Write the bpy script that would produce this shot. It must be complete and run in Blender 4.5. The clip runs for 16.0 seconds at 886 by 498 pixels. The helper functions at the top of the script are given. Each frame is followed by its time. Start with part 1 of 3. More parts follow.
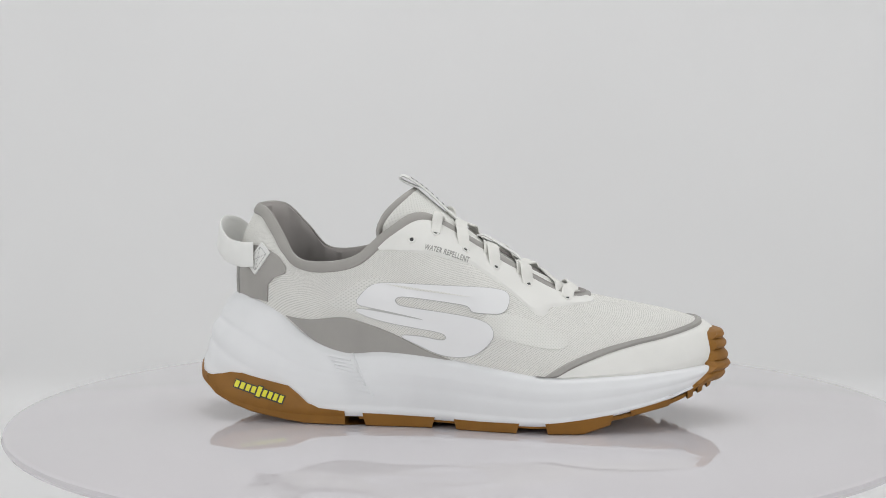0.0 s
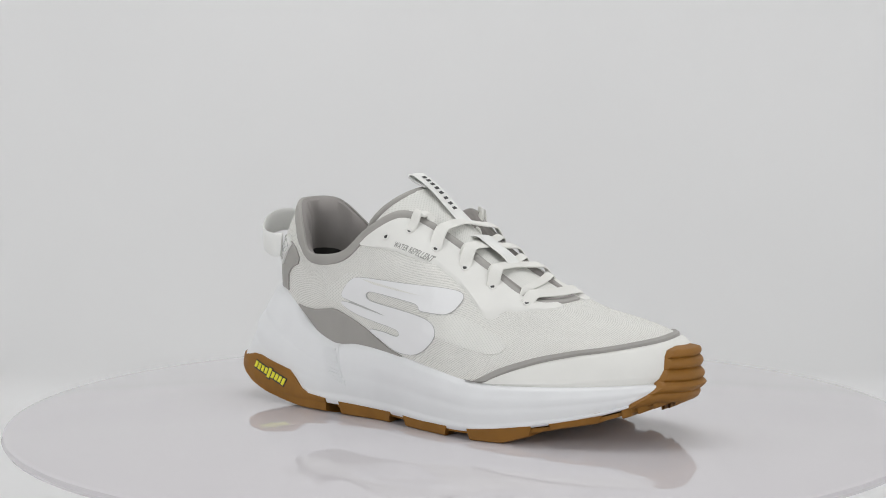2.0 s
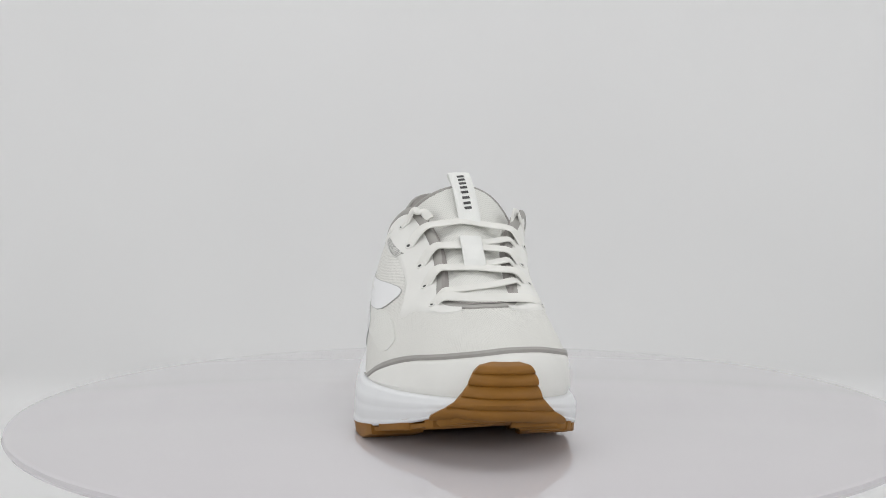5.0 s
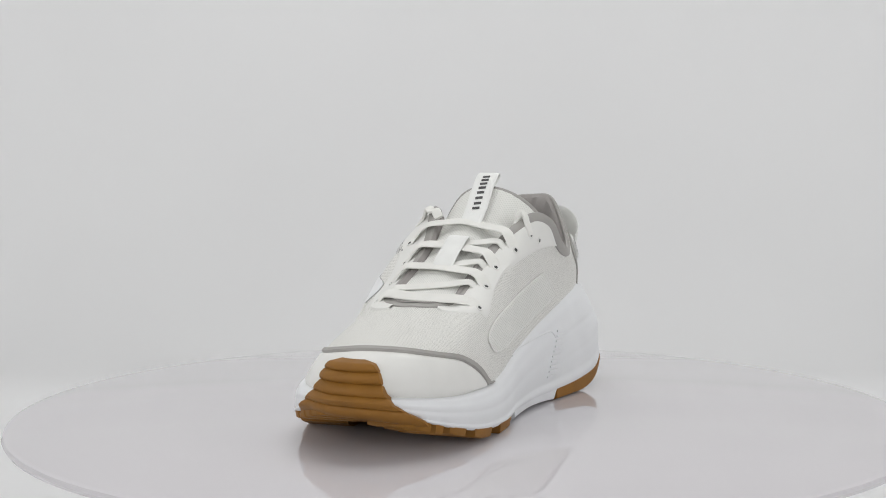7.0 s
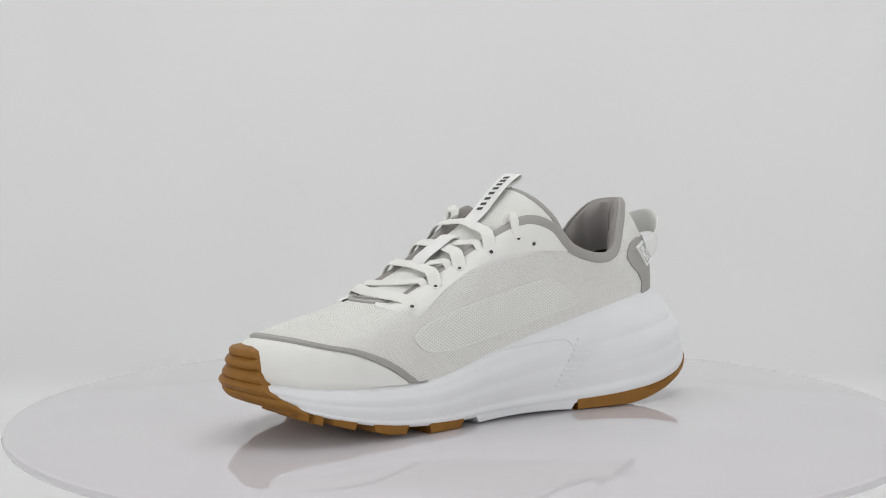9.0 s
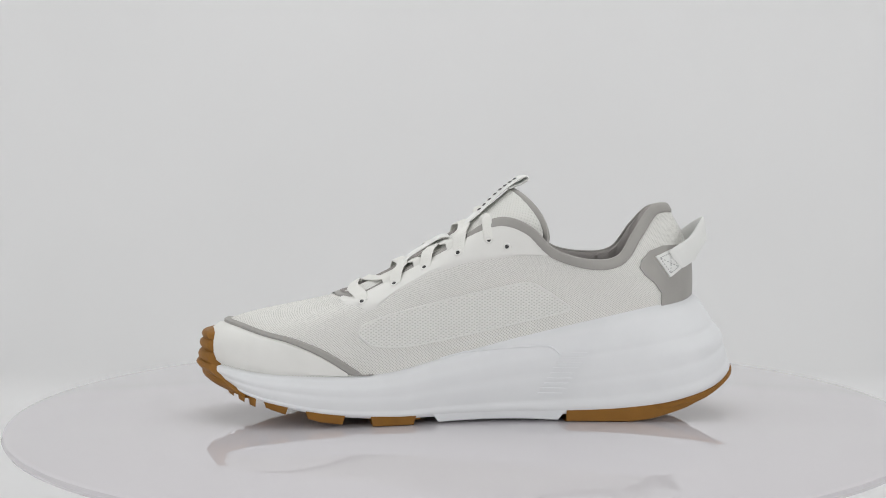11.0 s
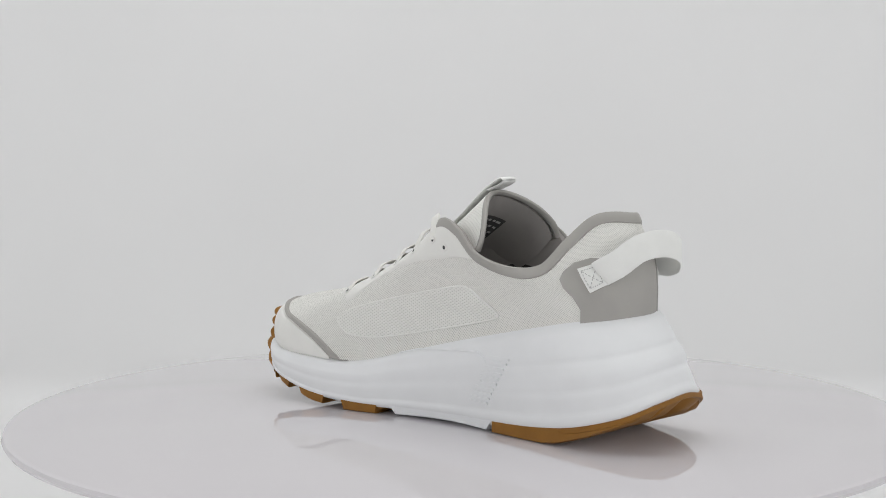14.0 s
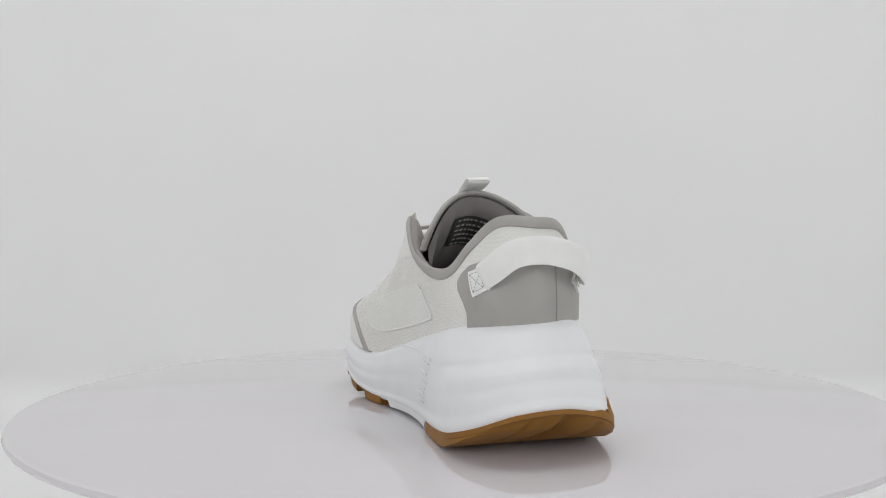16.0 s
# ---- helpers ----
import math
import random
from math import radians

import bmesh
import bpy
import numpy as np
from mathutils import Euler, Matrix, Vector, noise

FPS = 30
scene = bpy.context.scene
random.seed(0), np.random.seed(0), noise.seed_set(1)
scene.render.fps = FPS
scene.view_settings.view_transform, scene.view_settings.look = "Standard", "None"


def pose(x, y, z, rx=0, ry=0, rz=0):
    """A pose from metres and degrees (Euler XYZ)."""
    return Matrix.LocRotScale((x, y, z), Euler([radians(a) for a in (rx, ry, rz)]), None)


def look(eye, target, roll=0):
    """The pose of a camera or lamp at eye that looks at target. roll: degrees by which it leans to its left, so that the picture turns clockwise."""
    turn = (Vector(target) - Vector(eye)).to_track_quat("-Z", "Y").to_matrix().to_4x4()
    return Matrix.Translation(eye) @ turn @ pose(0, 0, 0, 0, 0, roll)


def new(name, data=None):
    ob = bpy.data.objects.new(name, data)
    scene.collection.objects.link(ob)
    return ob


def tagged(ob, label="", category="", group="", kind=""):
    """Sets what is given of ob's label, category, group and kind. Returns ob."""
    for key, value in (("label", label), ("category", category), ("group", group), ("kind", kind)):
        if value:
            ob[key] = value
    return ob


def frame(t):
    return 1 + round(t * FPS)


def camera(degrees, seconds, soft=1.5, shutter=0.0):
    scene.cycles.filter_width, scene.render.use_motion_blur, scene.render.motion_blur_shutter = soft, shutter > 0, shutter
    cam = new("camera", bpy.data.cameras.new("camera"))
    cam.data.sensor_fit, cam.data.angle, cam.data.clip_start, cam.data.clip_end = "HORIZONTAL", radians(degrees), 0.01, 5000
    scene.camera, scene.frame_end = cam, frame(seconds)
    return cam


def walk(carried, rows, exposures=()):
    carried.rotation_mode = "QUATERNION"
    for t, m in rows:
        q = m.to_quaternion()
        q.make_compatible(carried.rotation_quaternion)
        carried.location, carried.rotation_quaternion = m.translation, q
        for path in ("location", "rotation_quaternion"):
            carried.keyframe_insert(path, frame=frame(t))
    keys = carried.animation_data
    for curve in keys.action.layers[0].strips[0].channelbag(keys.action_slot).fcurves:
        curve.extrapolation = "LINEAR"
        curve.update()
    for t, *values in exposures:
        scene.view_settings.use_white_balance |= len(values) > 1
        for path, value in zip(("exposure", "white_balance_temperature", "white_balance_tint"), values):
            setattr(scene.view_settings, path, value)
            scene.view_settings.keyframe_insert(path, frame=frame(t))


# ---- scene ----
import functools

from mathutils.bvhtree import BVHTree

# ---- camera: on a tripod, a little above the shoe, looking slightly down ----
cam = camera(31.03, 16.0, soft=1.0)
EYE = pose(-0.0118, -0.95, 0.1786, 90 - 5.01, 0, 0)
walk(cam, [(0.0, EYE), (16.0, EYE)], exposures=[(0.0, -0.015), (16.0, -0.015)])

TABLE_Z = -0.0025          # top of the turntable
SPIN = -15.5               # degrees a second

# ---- light: a white tent with a large softbox overhead and one at each side ----
world = bpy.data.worlds.new("world")
scene.world = world
world.use_nodes = True
world.node_tree.nodes["Background"].inputs[0].default_value = (1.0, 1.0, 1.0, 1)
world.node_tree.nodes["Background"].inputs[1].default_value = 0.05


def softbox(name, where, target, sx, sy, watts, colour=(1, 1, 1)):
    lamp = bpy.data.lights.new(name, "AREA")
    lamp.shape, lamp.size, lamp.size_y, lamp.energy, lamp.color = "RECTANGLE", sx, sy, watts, colour
    ob = new(name, lamp)
    ob.matrix_world = look(where, target)
    return ob


softbox("softbox_top", (0.0, 0.25, 1.35), (0, 0.14, 0), 1.4, 0.66, 7.0)
softbox("softbox_front_left", (-1.0, -1.0, 0.45), (0, 0, 0.06), 0.7, 0.6, 4.8, (0.99, 0.995, 1.0))
softbox("softbox_front_right", (1.0, -1.0, 0.45), (0, 0, 0.06), 0.7, 0.6, 4.8, (0.99, 0.995, 1.0))


# ---- materials ----
def material(name, colour, rough=0.6, metal=0.0, vary=0.04, scale=60.0, bump=0.0, bump_scale=900.0, spec=0.5):
    m = bpy.data.materials.new(name)
    m.use_nodes = True
    n, l = m.node_tree.nodes, m.node_tree.links
    b = n["Principled BSDF"]
    b.inputs["Roughness"].default_value, b.inputs["Metallic"].default_value = rough, metal
    b.inputs["Specular IOR Level"].default_value = spec
    tc = n.new("ShaderNodeTexCoord")
    nz = n.new("ShaderNodeTexNoise")
    nz.inputs["Scale"].default_value, nz.inputs["Detail"].default_value = scale, 6
    ramp = n.new("ShaderNodeValToRGB")
    lo = [c * (1 - vary) for c in colour]
    hi = [min(1, c * (1 + vary)) for c in colour]
    ramp.color_ramp.elements[0].color, ramp.color_ramp.elements[1].color = (*lo, 1), (*hi, 1)
    ramp.color_ramp.elements[0].position, ramp.color_ramp.elements[1].position = 0.3, 0.7
    l.new(tc.outputs["Object"], nz.inputs["Vector"])
    l.new(nz.outputs["Fac"], ramp.inputs["Fac"])
    l.new(ramp.outputs["Color"], b.inputs["Base Color"])
    if bump:
        fine = n.new("ShaderNodeTexNoise")
        fine.inputs["Scale"].default_value, fine.inputs["Detail"].default_value = bump_scale, 3
        bp = n.new("ShaderNodeBump")
        bp.inputs["Strength"].default_value, bp.inputs["Distance"].default_value = bump, 0.0006
        l.new(tc.outputs["Object"], fine.inputs["Vector"])
        l.new(fine.outputs["Fac"], bp.inputs["Height"])
        l.new(bp.outputs["Normal"], b.inputs["Normal"])
    return m


def weave(name, thread, hole, width, height, depth=0.0006, lo=0.15, hi=0.75):
    """Knitted mesh: staggered rows of small holes between the threads, laid out along the cloth (UV in metres)."""
    m = bpy.data.materials.new(name)
    m.use_nodes = True
    n, l = m.node_tree.nodes, m.node_tree.links
    b = n["Principled BSDF"]
    b.inputs["Roughness"].default_value = 0.75
    b.inputs["Specular IOR Level"].default_value = 0.25

    def maths(op, a, c=None):
        k = n.new("ShaderNodeMath")
        k.operation = op
        for slot, value in enumerate((a, c)):
            if value is None:
                continue
            if isinstance(value, (int, float)):
                k.inputs[slot].default_value = value
            else:
                l.new(value, k.inputs[slot])
        return k.outputs[0]

    uv = n.new("ShaderNodeUVMap")
    uv.uv_map = "cloth"
    wob = n.new("ShaderNodeTexNoise")
    wob.inputs["Scale"].default_value, wob.inputs["Detail"].default_value = 160.0, 2
    l.new(uv.outputs["UV"], wob.inputs["Vector"])
    sep = n.new("ShaderNodeSeparateXYZ")
    l.new(uv.outputs["UV"], sep.inputs[0])
    jig = maths("MULTIPLY", maths("SUBTRACT", wob.outputs["Fac"], 0.5), 1.6)
    cu = maths("COSINE", maths("ADD", maths("MULTIPLY", sep.outputs["X"], math.pi / width), jig))
    cv = maths("COSINE", maths("ADD", maths("MULTIPLY", sep.outputs["Y"], math.pi / height), jig))
    mask = n.new("ShaderNodeMapRange")
    mask.interpolation_type = "SMOOTHSTEP"
    l.new(maths("MULTIPLY", cu, cv), mask.inputs["Value"])
    mask.inputs["From Min"].default_value, mask.inputs["From Max"].default_value = lo, hi
    big = n.new("ShaderNodeTexNoise")
    big.inputs["Scale"].default_value, big.inputs["Detail"].default_value = 45.0, 4
    l.new(uv.outputs["UV"], big.inputs["Vector"])
    holes = n.new("ShaderNodeMix")
    holes.data_type = "RGBA"
    holes.inputs["A"].default_value, holes.inputs["B"].default_value = (*thread, 1), (*hole, 1)
    l.new(mask.outputs["Result"], holes.inputs["Factor"])
    mix = n.new("ShaderNodeMix")
    mix.data_type, mix.blend_type = "RGBA", "MULTIPLY"
    mix.inputs["Factor"].default_value = 0.10
    l.new(holes.outputs["Result"], mix.inputs["A"])
    l.new(big.outputs["Fac"], mix.inputs["B"])
    l.new(mix.outputs["Result"], b.inputs["Base Color"])
    bp = n.new("ShaderNodeBump")
    bp.invert = True
    bp.inputs["Strength"].default_value, bp.inputs["Distance"].default_value = 0.5, depth
    l.new(mask.outputs["Result"], bp.inputs["Height"])
    l.new(bp.outputs["Normal"], b.inputs["Normal"])
    return m


MESH = weave("white_knit_mesh", (0.85, 0.845, 0.805), (0.58, 0.575, 0.54), 0.00082, 0.00064)
# its second colour paints in the shadows between the honeycomb bumps
MESH_COARSE = weave("coarse_knit_mesh", (0.85, 0.85, 0.81), (0.68, 0.68, 0.64), 0.0015, 0.00095, 0.0010)
MESH_SOFT = weave("soft_knit_mesh", (0.84, 0.84, 0.80), (0.74, 0.74, 0.70), 0.0009, 0.0008, 0.0004)
FOAM = material("white_foam", (0.80, 0.81, 0.82), 0.55, vary=0.015, bump=0.05, bump_scale=1500)
LEATHER = material("white_synthetic", (0.80, 0.797, 0.765), 0.6, vary=0.02, bump=0.08, bump_scale=1400, spec=0.25)
LOGO_WHITE = material("white_print", (0.83, 0.835, 0.84), 0.35, vary=0.01)
TAUPE = material("taupe_synthetic", (0.36, 0.348, 0.325), 0.55, vary=0.04, bump=0.08, bump_scale=1500)
LINING = material("taupe_lining", (0.33, 0.31, 0.295), 0.9, vary=0.06, bump=0.15, bump_scale=1800)
GUM = material("gum_rubber", (0.265, 0.120, 0.020), 0.55, vary=0.08, scale=90, bump=0.06, bump_scale=700, spec=0.3)
LACE = material("white_lace", (0.82, 0.815, 0.775), 0.85, vary=0.03, bump=0.5, bump_scale=1600, spec=0.2)
WEB = material("white_webbing", (0.84, 0.845, 0.82), 0.8, vary=0.03, bump=0.5, bump_scale=1900, spec=0.2)
# black of the print, also the painted shade in the eyelets
INK_SHADE = material("ink_and_hole_shade", (0.05, 0.05, 0.05), 0.6)
GREY_INK = material("grey_ink", (0.33, 0.33, 0.31), 0.6)
YELLOW = material("yellow_print", (0.78, 0.72, 0.03), 0.45)
LABEL = material("label_cloth", (0.07, 0.068, 0.066), 0.8)
PALE_INK = material("pale_print", (0.55, 0.54, 0.53), 0.8)
# shade deep inside the shoe, put into the colour
INNER_SHADE = material("inner_shade", (0.045, 0.042, 0.040), 0.9)
GREY_LINE = material("grey_outline", (0.5, 0.5, 0.49), 0.6)
THREAD = material("grey_thread", (0.45, 0.45, 0.44), 0.8)
GLOSS = material("white_acrylic", (0.625, 0.603, 0.625), 0.03, vary=0.012, scale=4, spec=1.0)
CLOTH = material("white_backdrop_cloth", (0.808, 0.808, 0.808), 0.9, vary=0.015, scale=3, spec=0.1)


# ---- mesh helpers ----
def mesh_object(name, verts, faces, mat, parent=None, label="", uvs=None, smooth=True):
    me = bpy.data.meshes.new(name)
    me.from_pydata([tuple(v) for v in verts], [], faces)
    me.validate()
    bm = bmesh.new()
    bm.from_mesh(me)
    bmesh.ops.recalc_face_normals(bm, faces=bm.faces)
    bm.to_mesh(me)
    bm.free()
    if uvs is not None:
        layer = me.uv_layers.new(name="cloth")
        for loop in me.loops:
            layer.data[loop.index].uv = uvs[loop.vertex_index]
    if smooth:
        me.polygons.foreach_set("use_smooth", [True] * len(me.polygons))
        me.set_sharp_from_angle(angle=radians(38))
    me.materials.append(mat)
    ob = new(name, me)
    if parent:
        ob.parent = parent
    if label:
        tagged(ob, label)
    return ob


def spline(rows, n, closed=False):
    """Catmull-Rom curve through the rows, n points to a step."""
    P = np.array(rows, float)
    m = len(P)
    out = []
    for i in range(m if closed else m - 1):
        if closed:
            a, b, c, d = P[(i - 1) % m], P[i], P[(i + 1) % m], P[(i + 2) % m]
        else:
            a, b, c, d = P[max(i - 1, 0)], P[i], P[i + 1], P[min(i + 2, m - 1)]
        for j in range(n):
            t = j / n
            out.append(0.5 * (2 * b + (c - a) * t + (2 * a - 5 * b + 4 * c - d) * t * t + (3 * b - a - 3 * c + d) * t ** 3))
    if not closed:
        out.append(P[-1])
    return np.array(out)


def grid_faces(rows, cols, closed_cols=False, flip=False):
    f = []
    for r in range(rows - 1):
        for c in range(cols if closed_cols else cols - 1):
            d = (c + 1) % cols
            q = (r * cols + c, r * cols + d, (r + 1) * cols + d, (r + 1) * cols + c)
            f.append(q[::-1] if flip else q)
    return f


def sweep(path, half_w, half_h, up, closed=False, sides=12, power=0.6):
    """A band of rounded section along a path; up gives the way of its thickness at each point."""
    P = np.array(path, float)
    n = len(P)
    verts = []
    for i in range(n):
        if closed:
            t = P[(i + 1) % n] - P[(i - 1) % n]
        else:
            t = P[min(i + 1, n - 1)] - P[max(i - 1, 0)]
        t /= np.linalg.norm(t) + 1e-12
        u = np.array(up[i] if len(np.shape(up)) > 1 else up, float)
        u = u - t * (u @ t)
        u /= np.linalg.norm(u) + 1e-12
        s = np.cross(t, u)
        w = half_w[i] if np.ndim(half_w) else half_w
        h = half_h[i] if np.ndim(half_h) else half_h
        for k in range(sides):
            a = 2 * math.pi * k / sides
            ca, sa = math.cos(a), math.sin(a)
            verts.append(P[i] + s * w * math.copysign(abs(ca) ** power, ca) + u * h * math.copysign(abs(sa) ** power, sa))
    faces = []
    for i in range(n if closed else n - 1):
        for k in range(sides):
            j, k2 = (i + 1) % n, (k + 1) % sides
            faces.append((i * sides + k, i * sides + k2, j * sides + k2, j * sides + k))
    if not closed:
        faces.append(tuple(range(sides))[::-1])
        faces.append(tuple((n - 1) * sides + k for k in range(sides)))
    return verts, faces


def patch(outline, shoot, thick, cell=0.004, sink=0.0006):
    """A thin raised piece of the outline's shape, laid on a body by shoot(u, v) -> place, normal."""
    bm = bmesh.new()
    vs = [bm.verts.new((p[0], p[1], 0)) for p in outline]
    bm.faces.new(vs)
    bmesh.ops.triangulate(bm, faces=bm.faces[:])
    for axis in (0, 1):
        lo, hi = min(p[axis] for p in outline), max(p[axis] for p in outline)
        step = cell if np.ndim(cell) == 0 else cell[axis]
        k = lo + step * 0.5
        while k < hi:
            co, no = [0, 0, 0], [0, 0, 0]
            co[axis], no[axis] = k, 1
            bmesh.ops.bisect_plane(bm, geom=bm.verts[:] + bm.edges[:] + bm.faces[:], plane_co=co, plane_no=no)
            k += step
    bmesh.ops.dissolve_degenerate(bm, dist=1e-7, edges=bm.edges[:])
    bm.verts.index_update()
    verts, low, uvs = [], [], []
    for v in bm.verts:
        p, nrm = shoot(v.co.x, v.co.y)
        verts.append(p + nrm * thick)
        low.append(p - nrm * sink)
        uvs.append((v.co.x, v.co.y))
    n = len(verts)
    faces = [tuple(v.index for v in f.verts) for f in bm.faces]
    for e in bm.edges:
        if e.is_boundary:
            a, b = e.verts[0].index, e.verts[1].index
            faces.append((a, b, b + n, a + n))
    bm.free()
    return verts + low, faces, uvs + uvs


# ---- the shoe: loops round its body, in metres, toe towards +x, its right side towards -y ----
BITE = [  # where the cloth meets the foam
    (-.136, .013, .069), (-.126, -.009, .0685), (-.107, -.0225, .0595), (-.090, -.027, .0465),
    (-.068, -.0345, .0388), (-.045, -.043, .0405), (-.015, -.053, .0385), (.018, -.062, .033),
    (.048, -.066, .0285), (.085, -.063, .029), (.120, -.050, .0305), (.1470, -.0275, .0318),
    (.1515, -.0085, .0318), (.1430, .009, .0305), (.120, .0285, .028), (.085, .036, .0265),
    (.050, .037, .028), (.015, .0365, .0365), (-.020, .038, .0455), (-.050, .0405, .0525),
    (-.082, .043, .0595), (-.105, .0435, .0642), (-.122, .038, .0665), (-.132, .026, .068)]
OPENING = [  # collar and throat
    (-.1235, .011, .1195), (-.117, -.005, .1170), (-.109, -.0150, .106), (-.0995, -.0220, .0915),
    (-.0850, -.0295, .0875), (-.062, -.0345, .0915), (-.0425, -.034, .1075), (-.0225, -.026, .1165),
    (.008, -.0195, .100), (.036, -.0215, .0832), (.060, -.0250, .0712), (.071, -.015, .0695),
    (.0735, -.005, .0697), (.0715, .006, .0697), (.062, .0150, .0705), (.040, .019, .0825),
    (.012, .025, .0985), (-.012, .038, .1135), (-.029, .0455, .110), (-.044, .0475, .0965),
    (-.0665, .0465, .0895), (-.0850, .043, .0915), (-.0975, .036, .1060), (-.1100, .026, .1190)]
BOTTOM = [  # lower edge of the foam
    (-.1555, .006, .0245), (-.1505, -.0168, .0190), (-.1345, -.0290, .0095), (-.105, -.037, .004),
    (-.080, -.0425, .003), (-.055, -.047, .003), (-.020, -.0525, .0025), (.018, -.066, .002),
    (.050, -.0725, .0026), (.085, -.069, .0080), (.120, -.0545, .0158), (.1460, -.0305, .0250),
    (.1510, -.0095, .0265), (.1415, .0115, .0205), (.122, .0305, .0125), (.088, .039, .005),
    (.050, .0405, .002), (.015, .0375, .002), (-.020, .0385, .002), (-.052, .0435, .002),
    (-.085, .0500, .0035), (-.115, .0540, .0076), (-.1395, .0492, .0148), (-.1550, .0335, .0232)]
STEP = 12
COLS = len(BITE) * STEP
bite, opening, bottom = spline(BITE, STEP, True), spline(OPENING, STEP, True), spline(BOTTOM, STEP, True)


def outward(loop):
    t = np.roll(loop, -1, 0) - np.roll(loop, 1, 0)
    o = np.c_[-t[:, 1], t[:, 0], np.zeros(len(t))] * -1
    o /= np.linalg.norm(o, axis=1)[:, None]
    c = loop.mean(0)
    if np.sum((loop - c) * o) < 0:
        o = -o
    return o


bite_out, bottom_out = outward(bite), outward(bottom)


def near(k, centre, width):
    d = abs((k - centre + 12) % 24 - 12)
    return max(0.0, 1 - d / width) ** 2 * (3 - 2 * max(0.0, 1 - d / width))


def upper_point(col, v):
    """A point of the cloth: v from 0 at the foam to 1 at the opening."""
    B, O = bite[col], opening[col]
    side = np.array([B[0] - O[0], B[1] - O[1], 0])
    dz = O[2] - B[2]
    toe = near(col / STEP, 12, 4)
    P1 = B + bite_out[col] * (0.0015 + 0.0055 * toe) + np.array([0, 0, dz * (0.62 + 0.12 * toe)])
    P2 = O + side * (0.5 + 0.12 * toe) - np.array([0, 0, dz * (0.22 + 0.06 * toe)])
    flat = 0.85 * near(col / STEP, 8.7, 3.4)
    P1 = P1 * (1 - flat) + (B * 0.667 + O * 0.333 + bite_out[col] * 0.0020) * flat
    P2 = P2 * (1 - flat) + (B * 0.333 + O * 0.667 + bite_out[col] * 0.0020) * flat
    return B * (1 - v) ** 3 + 3 * P1 * v * (1 - v) ** 2 + 3 * P2 * v * v * (1 - v) + O * v ** 3


def sole_point(col, v):
    """A point of the foam's side: v from 0 at the ground to 1 at the cloth."""
    k = col / STEP
    B = bite[col] + bite_out[col] * 0.0022
    Q = bottom[col]
    p = Q * (1 - v) + B * v
    heel = near(k, 23.5, 5.5)
    swell = 0.0024 * math.sin(math.pi * v) + 0.0012 * math.sin(math.pi * min(1, v * 6)) * (v < 1 / 6)
    swell += heel * (0.0011 * math.exp(-((v - 0.51) / 0.07) ** 2) - 0.0009 * math.exp(-((v - 0.645) / 0.032) ** 2)
                     - 0.0007 * math.exp(-((v - 0.37) / 0.035) ** 2))
    swell += 0.0040 * near(k, 22.3, 2.6) * math.sin(math.pi * v)
    fore = 1 - heel
    swell += fore * (-0.0004 * math.exp(-((v - 0.50) / 0.08) ** 2) + 0.0002 * math.exp(-((v - 0.70) / 0.07) ** 2))
    swell -= 0.0022 * max(0, (v - 0.9) / 0.1) ** 2
    o = bottom_out[col] * (1 - v) + bite_out[col] * v
    return p + o * swell


shoe = new("running_shoe")
tagged(shoe, "white knit running shoe with taupe trim and gum outsole", "shoe")


def part(name, data, mat, parent=None, label="", smooth=True):
    verts, faces, *uv = data
    return mesh_object(name, verts, faces, mat, parent or shoe, label, uv[0] if uv and "mesh" in mat.name else None, smooth)


# cloth upper
ROWS = 24
upper_v, upper_uv = [], []
run = np.r_[0, np.cumsum(np.linalg.norm(np.diff(np.array([upper_point(c, 0.4) for c in range(COLS)]), axis=0), axis=1))]
for r in range(ROWS):
    for c in range(COLS):
        upper_v.append(upper_point(c, r / (ROWS - 1)))
        rise = np.linalg.norm(opening[c] - bite[c]) + 0.01
        upper_uv.append((run[c] if c <= COLS else 0, rise * r / (ROWS - 1)))
upper_f = grid_faces(ROWS, COLS, True)
mesh_object("upper", upper_v, upper_f, MESH, shoe, "off-white knitted mesh upper", upper_uv)
skirt = [tuple(bite[c] - np.array([0, 0, 0.006])) for c in range(COLS)]
UPPER = BVHTree.FromPolygons(skirt + [tuple(v) for v in upper_v], grid_faces(ROWS + 1, COLS, True))

# foam midsole
SROWS = 44
sole_v = [sole_point(c, r / (SROWS - 1)) for r in range(SROWS) for c in range(COLS)]
sole_f = grid_faces(SROWS, COLS, True)
base = len(sole_v)
mid = np.array([bottom[:, 0] * 0.97, 0.6 * bottom[:, 1] + 0.4 * 0.0, bottom[:, 2] + 0.0015]).T
SIDE = BVHTree.FromPolygons([tuple(v) for v in sole_v], sole_f)
sole_v += [tuple(v) for v in mid]
sole_f += [(c, (c + 1) % COLS, base + (c + 1) % COLS, base + c) for c in range(COLS)]
half = COLS // 2
sole_f += [(base + c, base + c + 1, base + (COLS - c - 1) % COLS, base + (COLS - c) % COLS) for c in range(0, half)]
top = (SROWS - 1) * COLS
base = len(sole_v)
sole_v += [tuple(bite[c] - bite_out[c] * 0.004) for c in range(COLS)]
sole_f += [(top + c, top + (c + 1) % COLS, base + (c + 1) % COLS, base + c) for c in range(COLS)]
mesh_object("midsole", sole_v, sole_f, FOAM, shoe, "thick sculpted white foam midsole")


